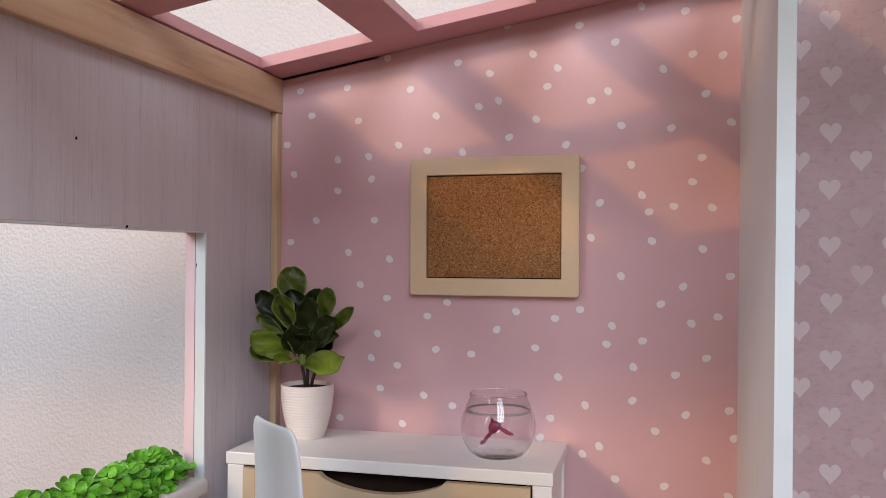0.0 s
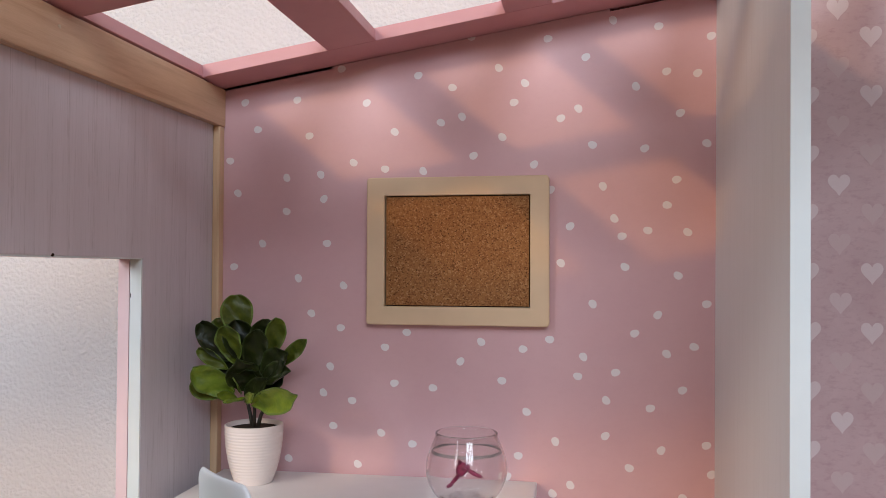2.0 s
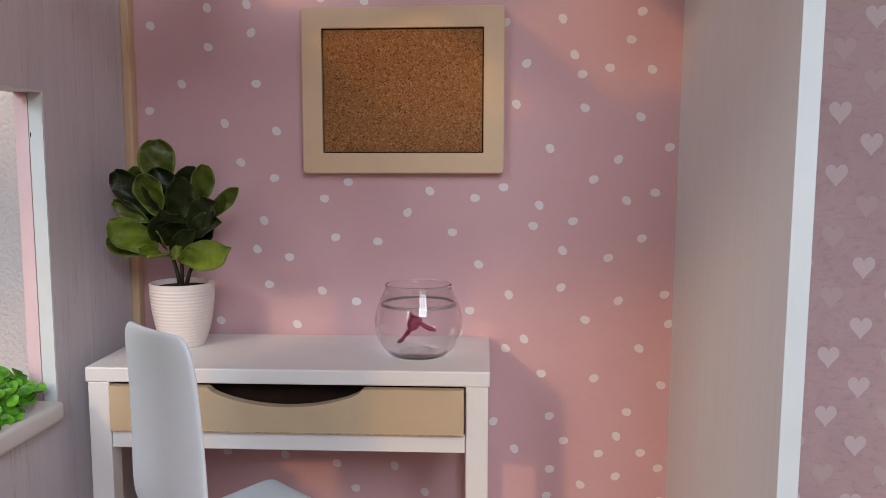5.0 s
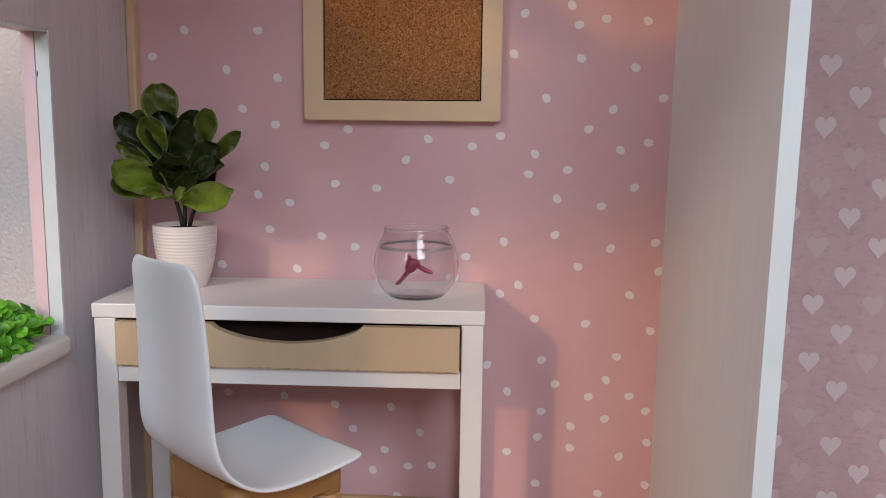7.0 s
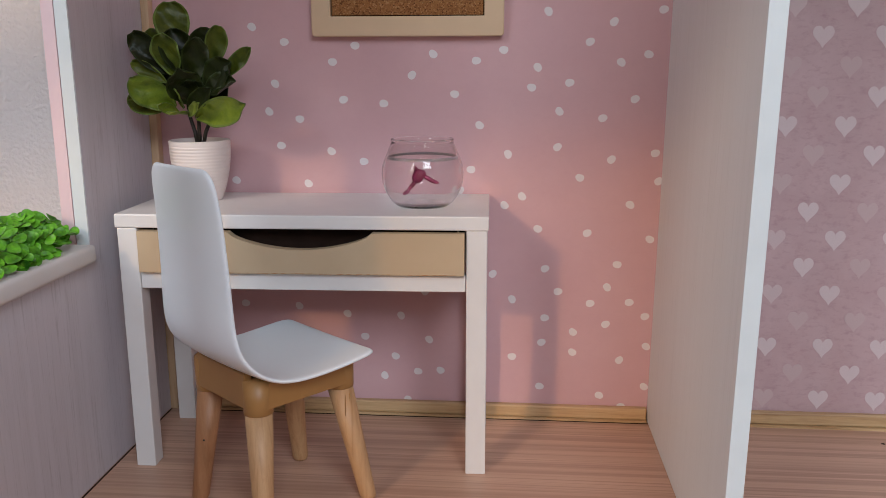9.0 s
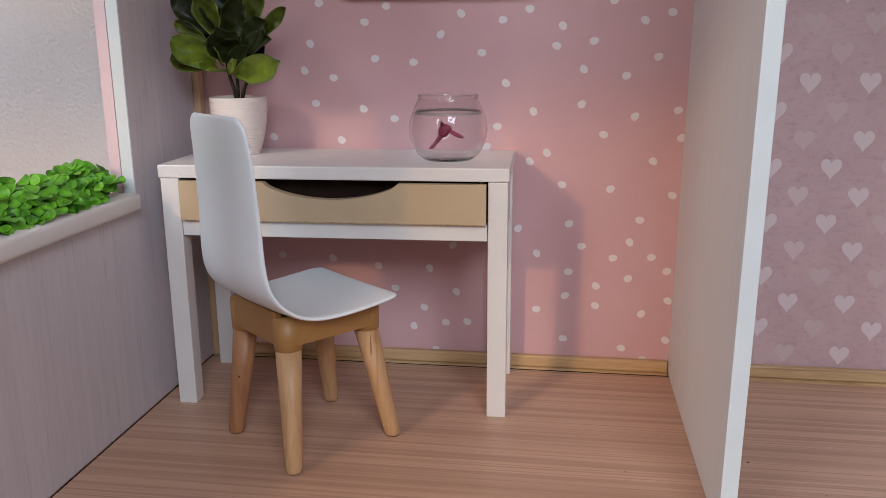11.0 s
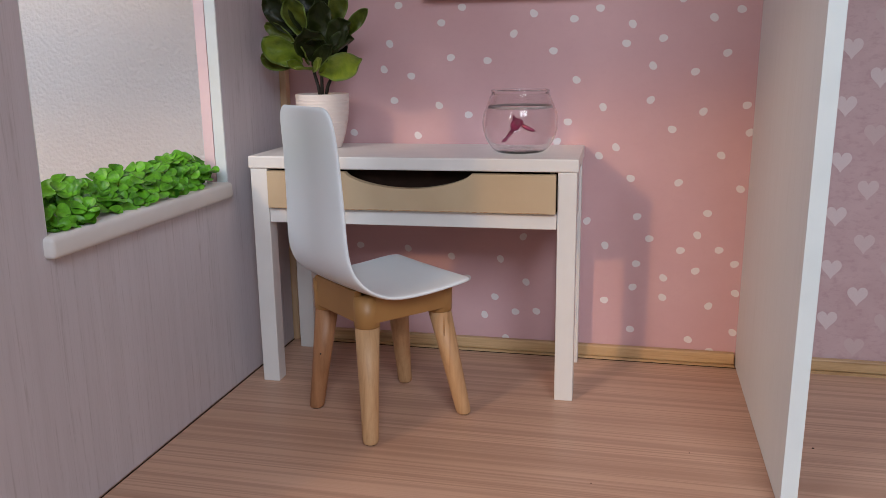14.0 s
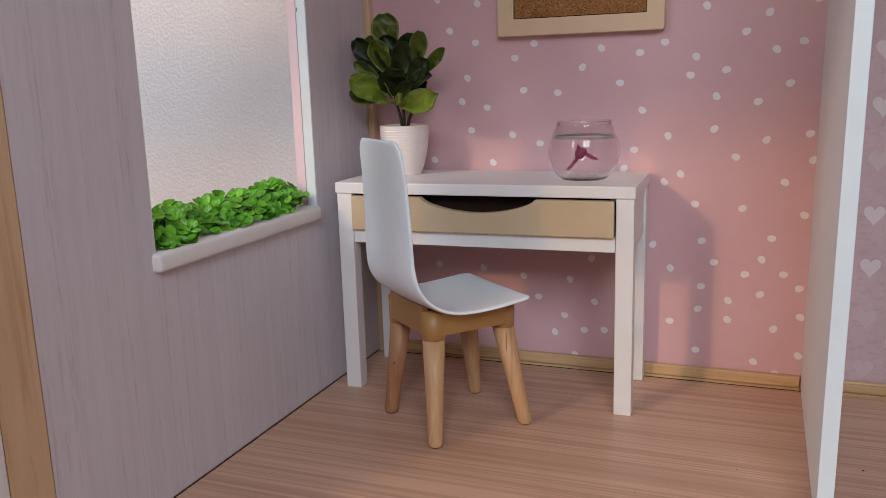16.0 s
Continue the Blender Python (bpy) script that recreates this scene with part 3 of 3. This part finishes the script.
# rows: base x, z, tip x, z, depth of the tip, width, tone (0 dark as shaded, 1 light as lit, 2 between)
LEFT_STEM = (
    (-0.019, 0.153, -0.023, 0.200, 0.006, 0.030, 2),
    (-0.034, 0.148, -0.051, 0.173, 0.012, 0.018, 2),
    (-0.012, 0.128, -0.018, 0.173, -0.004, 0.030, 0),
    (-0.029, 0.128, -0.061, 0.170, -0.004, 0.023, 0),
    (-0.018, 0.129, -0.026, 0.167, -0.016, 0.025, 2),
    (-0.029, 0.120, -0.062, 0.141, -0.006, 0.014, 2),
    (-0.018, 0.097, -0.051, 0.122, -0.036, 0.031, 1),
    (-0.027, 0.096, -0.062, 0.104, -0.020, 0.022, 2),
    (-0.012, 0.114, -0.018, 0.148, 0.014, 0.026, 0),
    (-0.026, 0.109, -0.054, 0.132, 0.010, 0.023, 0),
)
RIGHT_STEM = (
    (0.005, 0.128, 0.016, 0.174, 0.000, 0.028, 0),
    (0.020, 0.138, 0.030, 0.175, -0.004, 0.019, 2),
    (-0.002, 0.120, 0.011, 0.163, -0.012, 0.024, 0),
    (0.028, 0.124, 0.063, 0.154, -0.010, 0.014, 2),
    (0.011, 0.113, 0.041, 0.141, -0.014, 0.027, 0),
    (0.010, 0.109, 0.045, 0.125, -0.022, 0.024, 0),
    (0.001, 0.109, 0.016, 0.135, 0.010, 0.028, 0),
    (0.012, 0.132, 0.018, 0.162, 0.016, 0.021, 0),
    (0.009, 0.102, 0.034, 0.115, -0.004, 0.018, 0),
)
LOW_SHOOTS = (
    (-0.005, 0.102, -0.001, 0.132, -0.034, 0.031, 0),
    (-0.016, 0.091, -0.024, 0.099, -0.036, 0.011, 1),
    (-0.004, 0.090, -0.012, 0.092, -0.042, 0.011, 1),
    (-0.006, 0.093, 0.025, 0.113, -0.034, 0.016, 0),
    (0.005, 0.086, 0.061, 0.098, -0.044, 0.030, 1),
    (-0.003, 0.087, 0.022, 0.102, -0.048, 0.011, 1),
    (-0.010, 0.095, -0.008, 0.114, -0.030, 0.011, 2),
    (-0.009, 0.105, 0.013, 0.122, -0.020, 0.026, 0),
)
TONES = (M_SHADELEAF, M_LITLEAF, M_HALFLITLEAF)
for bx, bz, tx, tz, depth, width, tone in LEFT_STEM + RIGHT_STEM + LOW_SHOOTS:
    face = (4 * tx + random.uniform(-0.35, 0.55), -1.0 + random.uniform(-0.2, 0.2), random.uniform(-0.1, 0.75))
    ob = part("leaf", leaf_mesh((bx, depth * 0.3, bz), (tx, depth - 0.006, tz), width * (1.04 if tone == 1 else 1.18), face, random.uniform(0.08, 0.22), random.uniform(0.0, 0.16)), TONES[tone], plant, ("", "glossy green leaf in a light, lit tone", "olive green leaf in a half-lit tone")[tone], True)
    ob.data.materials.append(M_RIM if tone else M_SHADERIM)
    sol = ob.modifiers.new("thickness", "SOLIDIFY")
    sol.thickness = 0.0009
    sub = ob.modifiers.new("rounding", "SUBSURF")
    sub.levels = sub.render_levels = 1


# ---- fish bowl ----
bowl = thing("fish_bowl", "small round clear fish bowl holding a toy fish", "fish bowl", (0.3063, -0.088, 0.2602))
out = [(0.0004, 0.0), (0.0200, 0.0), (0.0252, 0.0006), (0.0278, 0.0024)]
for k in range(1, 25):
    a = -0.85 + 1.31 * k / 24
    out.append((0.0404 * math.cos(a) + 0.0003, 0.0318 + 0.0404 * math.sin(a)))
out += [(0.0345, 0.0545), (0.0322, 0.0600), (0.0308, 0.0632)]
lip = [(0.0307, 0.0640), (0.0313, 0.0650), (0.0312, 0.0662), (0.0302, 0.0669), (0.0288, 0.0665), (0.0284, 0.0650)]
inside = [(max(0.0004, r - 0.0016), max(z, 0.0030)) for r, z in reversed(out)]
part("glass", lathe(out + lip + inside, 72, False), M_GLASS, bowl, "clear thin glass", True).visible_shadow = False
# grey band imitates the darker look of a ridge in the dry glass
part("water_line", lathe([(0.0350, 0.0472), (0.0343, 0.0498), (0.0334, 0.0500), (0.0340, 0.0473), (0.0350, 0.0472)], 72, False), M_RING, bowl, "grey ring standing in for a ridge in the glass", True)
bm = bmesh.new()
stones = random.Random(8)
for k in range(34):
    turn, far, r = stones.uniform(0, 6.28), 0.019 * math.sqrt(stones.random()), stones.uniform(0.0011, 0.0021)
    bmesh.ops.create_icosphere(bm, subdivisions=1, radius=r, matrix=Matrix.Translation((far * math.cos(turn), far * math.sin(turn), 0.0030 + 0.55 * r)) @ Matrix.Diagonal((1, stones.uniform(0.7, 1.3), 0.55, 1)))
tagged(part("grit", bm, M_GRIT, bowl, "clear grit strewn over the bottom", True), kind="stuff")


def fish_mesh():
    """A plain toy fish: rounded body, drooping tail, side fin and back fin."""
    bm = bmesh.new()
    def lump(x, z, turn, a, b, c):
        bmesh.ops.create_uvsphere(bm, u_segments=16, v_segments=10, radius=1.0, matrix=Matrix.Translation((x, 0, z)) @ Matrix.Rotation(turn, 4, "Y") @ Matrix.Diagonal((a, b, c, 1)))

    lump(-0.0046, 0.0285, 0.5, 0.0058, 0.0044, 0.0074)
    lump(-0.0015, 0.0305, -0.4, 0.0052, 0.0036, 0.0042)
    lump(0.0070, 0.0255, 0.48, 0.0085, 0.0022, 0.0022)
    lump(-0.0105, 0.0195, 0.70, 0.0021, 0.0018, 0.0095)
    lump(-0.0165, 0.0125, 1.00, 0.0020, 0.0018, 0.0042)
    lump(0.0125, 0.0232, 0.35, 0.0040, 0.0012, 0.0018)
    bmesh.ops.create_cone(bm, cap_ends=True, segments=10, radius1=0.0026, radius2=0.0003, depth=0.005, matrix=Matrix.Translation((-0.0068, 0, 0.0365)) @ Matrix.Rotation(-0.3, 4, "Y"))
    return bm


fish = tagged(part("toy_fish", fish_mesh(), M_FISH, None, "magenta plastic toy fish standing in the bowl", True), category="toy fish")
fish.matrix_basis = pose(0.3063, -0.088, 0.2602 + 0.0008)


# ---- window box with clover ----
planter = thing("window_box", "green artificial clover filling a white box outside the window", "window box", (-0.058, -0.31, 0.190))
part("trough", boxes((-0.024, 0.0235, -0.150, 0.150, 0.0, 0.004), (-0.024, -0.020, -0.150, 0.150, 0.0041, 0.046), (0.0195, 0.0235, -0.150, 0.150, 0.0041, 0.046),
    (-0.0199, 0.0194, -0.150, -0.146, 0.0041, 0.046), (-0.0199, 0.0194, 0.146, 0.150, 0.0041, 0.046), bevel=0.0006), M_WHITE, planter, "white trough")
# filler block; its near-black colour gives the gaps under the clover their shade
part("moss", boxes((-0.0195, 0.019, -0.1455, 0.1455, 0.0045, 0.044), bevel=0.003), M_SHADELEAF, planter, "near-black base painted as shade between the clover leaves")


def clover_mesh(n):
    bm = bmesh.new()
    rng = random.Random(5)
    for _ in range(n):
        y = rng.uniform(-0.139, 0.139)
        x = max(-0.020, min(0.048, rng.gauss(0.020, 0.020)))
        crest = max(0.0, 1.0 - ((x - 0.010) / 0.046) ** 2)
        z = 0.0440 + rng.uniform(0.0, 1.0) * 0.024 * crest + 0.004 * math.sin(y * 70)
        spin, lean = rng.uniform(0, 6.28), Euler((rng.uniform(-0.1, 1.0), rng.uniform(-0.1, 0.9), 0))
        size = rng.uniform(0.0078, 0.0118)
        m = Matrix.Translation((x, y, z)) @ lean.to_matrix().to_4x4() @ Matrix.Rotation(spin, 4, "Z")
        for k in range(3):
            mk = m @ Matrix.Rotation(k * 2.094, 4, "Z")
            pts = [(0, 0, 0), (0.30, -0.46, 0.24), (0.70, -0.66, 0.34), (1.05, -0.52, 0.24), (1.18, 0.0, 0.10), (1.05, 0.52, 0.24), (0.70, 0.66, 0.34), (0.30, 0.46, 0.24)]
            vs = [bm.verts.new(mk @ Vector((a * size, b * size, c * size))) for a, b, c in pts]
            mid = bm.verts.new(mk @ Vector((0.6 * size, 0, -0.06 * size)))
            for i in range(8):
                bm.faces.new((mid, vs[i], vs[(i + 1) % 8]))
    return bm


clover = part("clover", clover_mesh(270), M_CLOVER, planter, "bright green clover leaves", True)
rounding = clover.modifiers.new("rounding", "SUBSURF")
rounding.levels = rounding.render_levels = 1


# ---- wallpaper prints ----
def blob_mesh(name, seed, material):
    """A slightly uneven printed spot of radius 1, in the plane of the wall."""
    rng = random.Random(seed)
    a0, b0 = rng.uniform(0, 6.28), rng.uniform(0, 6.28)
    pts = []
    for k in range(20):
        a = 2 * math.pi * k / 20
        r = 1 + 0.10 * math.cos(2 * a + a0) + 0.035 * math.cos(3 * a + b0)
        pts.append((r * math.cos(a), r * math.sin(a)))
    return mesh_of(name, prism_y(pts, -0.0003, -0.00002), material)


def heart_mesh(name, material):
    pts = []
    for k in range(28):
        a = 2 * math.pi * k / 28
        pts.append((math.sin(a) ** 3, (13 * math.cos(a) - 5 * math.cos(2 * a) - 2 * math.cos(3 * a) - math.cos(4 * a)) / 16))
    return mesh_of(name, prism_y(pts, -0.0003, -0.00002), material)


SPOTS = [blob_mesh("dot", k, M_DOT) for k in range(5)]


def dots(x, z):
    """Spots on the dotted wall, in millimetres."""
    for a, b in zip(x, z):
        ob = new("dot", random.choice(SPOTS))
        ob.parent = wall_north
        ob.matrix_basis = Matrix.Translation((a / 1000, 0, b / 1000)) @ Matrix.Rotation(random.uniform(-0.4, 0.4), 4, "Y") @ Matrix.Diagonal((0.0045, 1, 0.0045, 1))


dots((30, 94, 147, 177, 237, 263, 276, 287, 297, 328, 345, 357, 382, 396, 415, 423, 452, 476, 500, 508, 522, 540, 554),
     (683, 684, 718, 678, 707, 653, 692, 659, 748, 712, 673, 694, 742, 654, 664, 720, 759, 686, 750, 701, 656, 698, 737))
dots((12, 22, 46, 82, 82, 109, 123, 127, 162, 199, 210, 243, 300, 332, 367, 385, 430, 441, 453, 485, 508, 518, 549),
     (615, 577, 651, 594, 555, 642, 597, 569, 610, 602, 644, 599, 615, 635, 604, 576, 624, 579, 544, 619, 558, 585, 623))
dots((18, 53, 97, 113, 131, 148, 151, 225, 309, 355, 384, 396, 406, 430, 461, 464, 474, 488, 498, 519, 529, 535, 548),
     (491, 518, 478, 438, 518, 422, 470, 418, 409, 402, 413, 496, 536, 452, 525, 492, 421, 531, 441, 483, 529, 408, 453))
dots((128, 136, 140, 162, 196, 200, 211, 232, 255, 286, 332, 359, 390, 414, 420, 443, 444, 454, 490, 501, 507, 523, 547),
     (348, 378, 311, 340, 305, 401, 361, 294, 357, 387, 367, 334, 303, 374, 395, 311, 349, 379, 342, 298, 400, 362, 305))
dots((87, 90, 153, 169, 299, 338, 350, 375, 387, 397, 406, 424, 433, 448, 468, 478, 484, 502, 512, 523, 527, 546, 552),
     (272, 129, 127, 269, 147, 263, 286, 169, 247, 140, 257, 221, 176, 150, 278, 217, 137, 156, 182, 249, 139, 211, 275))
dots((209, 229, 251, 264, 271, 278, 290, 303, 316, 398, 430, 431, 434, 466, 466, 498, 502, 519, 523, 545, 548, 548),
     (119, 92, 45, 69, 118, 16, 51, 90, 53, 72, 37, 90, 119, 103, 79, 28, 113, 71, 15, 123, 88, 40))

HEART, MIDDLE, FAINT = heart_mesh("heart", M_HEART), heart_mesh("heart", M_HEART_MIDDLE), heart_mesh("heart", M_HEART_FAINT)
FAINT_ROWS = {2: (), 3: (0, 4, 6, 8, 10, 11), 4: (0, 1, 4, 5, 8, 9), 5: (6, 8)}
MIDDLE_ROWS = {3: (2, 3, 7)}
pale = random.Random(11)
for col in range(16):
    for row in range(13):
        z = 0.0625 + 0.0607 * row - (0.0305 if col % 2 else 0.0)
        x = 0.5885 + 0.0304 * col
        if x > X_END - 0.02 or z > 0.77 or z < 0.03:
            continue
        ob = new("heart", FAINT if row in FAINT_ROWS.get(col, (pale.randrange(4), 4 + pale.randrange(8))) else MIDDLE if row in MIDDLE_ROWS.get(col, ()) else HEART)
        ob.parent = wall_hearts
        ob.matrix_basis = Matrix.Translation((x + pale.uniform(-0.001, 0.001), 0, z)) @ Matrix.Diagonal((0.0108, 1, 0.0125, 1))


# ---- small marks of wear ----
def mark(name, parent, place, size, material, label):
    bm = bmesh.new()
    bmesh.ops.create_uvsphere(bm, u_segments=10, v_segments=6, radius=1.0, matrix=Matrix.Translation(place) @ Matrix.Diagonal((*size, 1)))
    return part(name, bm, material, parent, label, True)


floor_board = bpy.data.objects["floor"]
for x, y, r in ((0.488, -0.243, 0.0008), (0.601, -0.210, 0.0013), (0.796, -0.044, 0.0022), (0.402, -0.318, 0.0006), (0.655, -0.262, 0.0006)):
    mark("speck", floor_board, (x, y, 0.0), (r, r * 0.8, 0.0004), M_DARK, "dark speck")
for y, z, r in ((-0.136, 0.216, 0.0011), (-0.180, 0.014, 0.0011), (-0.236, 0.41, 0.0006)):
    mark("chip", divider, (X_DIV + 0.0088 * (z - 0.3), y, z), (0.0003, r, r * 1.2), M_EDGE, "small white chip")
mark("screw_hole", bpy.data.objects["wall_beam"], (X_LEFT + 0.010, -0.308, 0.684), (0.0004, 0.0020, 0.0020), M_BEIGE, "filled screw hole")
mark("stain", wall_west, (X_LEFT, -0.367, 0.572), (0.0002, 0.0014, 0.0016), M_DARK, "dark spot")
mark("notch", wall_west, (X_LEFT - 0.0005, -0.298, 0.4995), (0.0008, 0.0026, 0.0016), M_DARK, "dark chipped notch")
mark("scuff", window_1, (-0.0155, WY1 - 0.0016, 0.462), (0.0005, 0.0003, 0.0026), M_DARK, "dark scuff")
for place, size in (((0.0359, -0.0511, 0.098), (0.0007, 0.0006, 0.011)), ((0.0402, -0.0520, 0.102), (0.0005, 0.0006, 0.007)), ((-0.0570, 0.0384, 0.065), (0.0009, 0.0009, 0.0010))):
    mark("wood_flaw", chair, place, size, M_TAN if size[2] > 0.002 else M_STEM, "dark flaw in the wood")
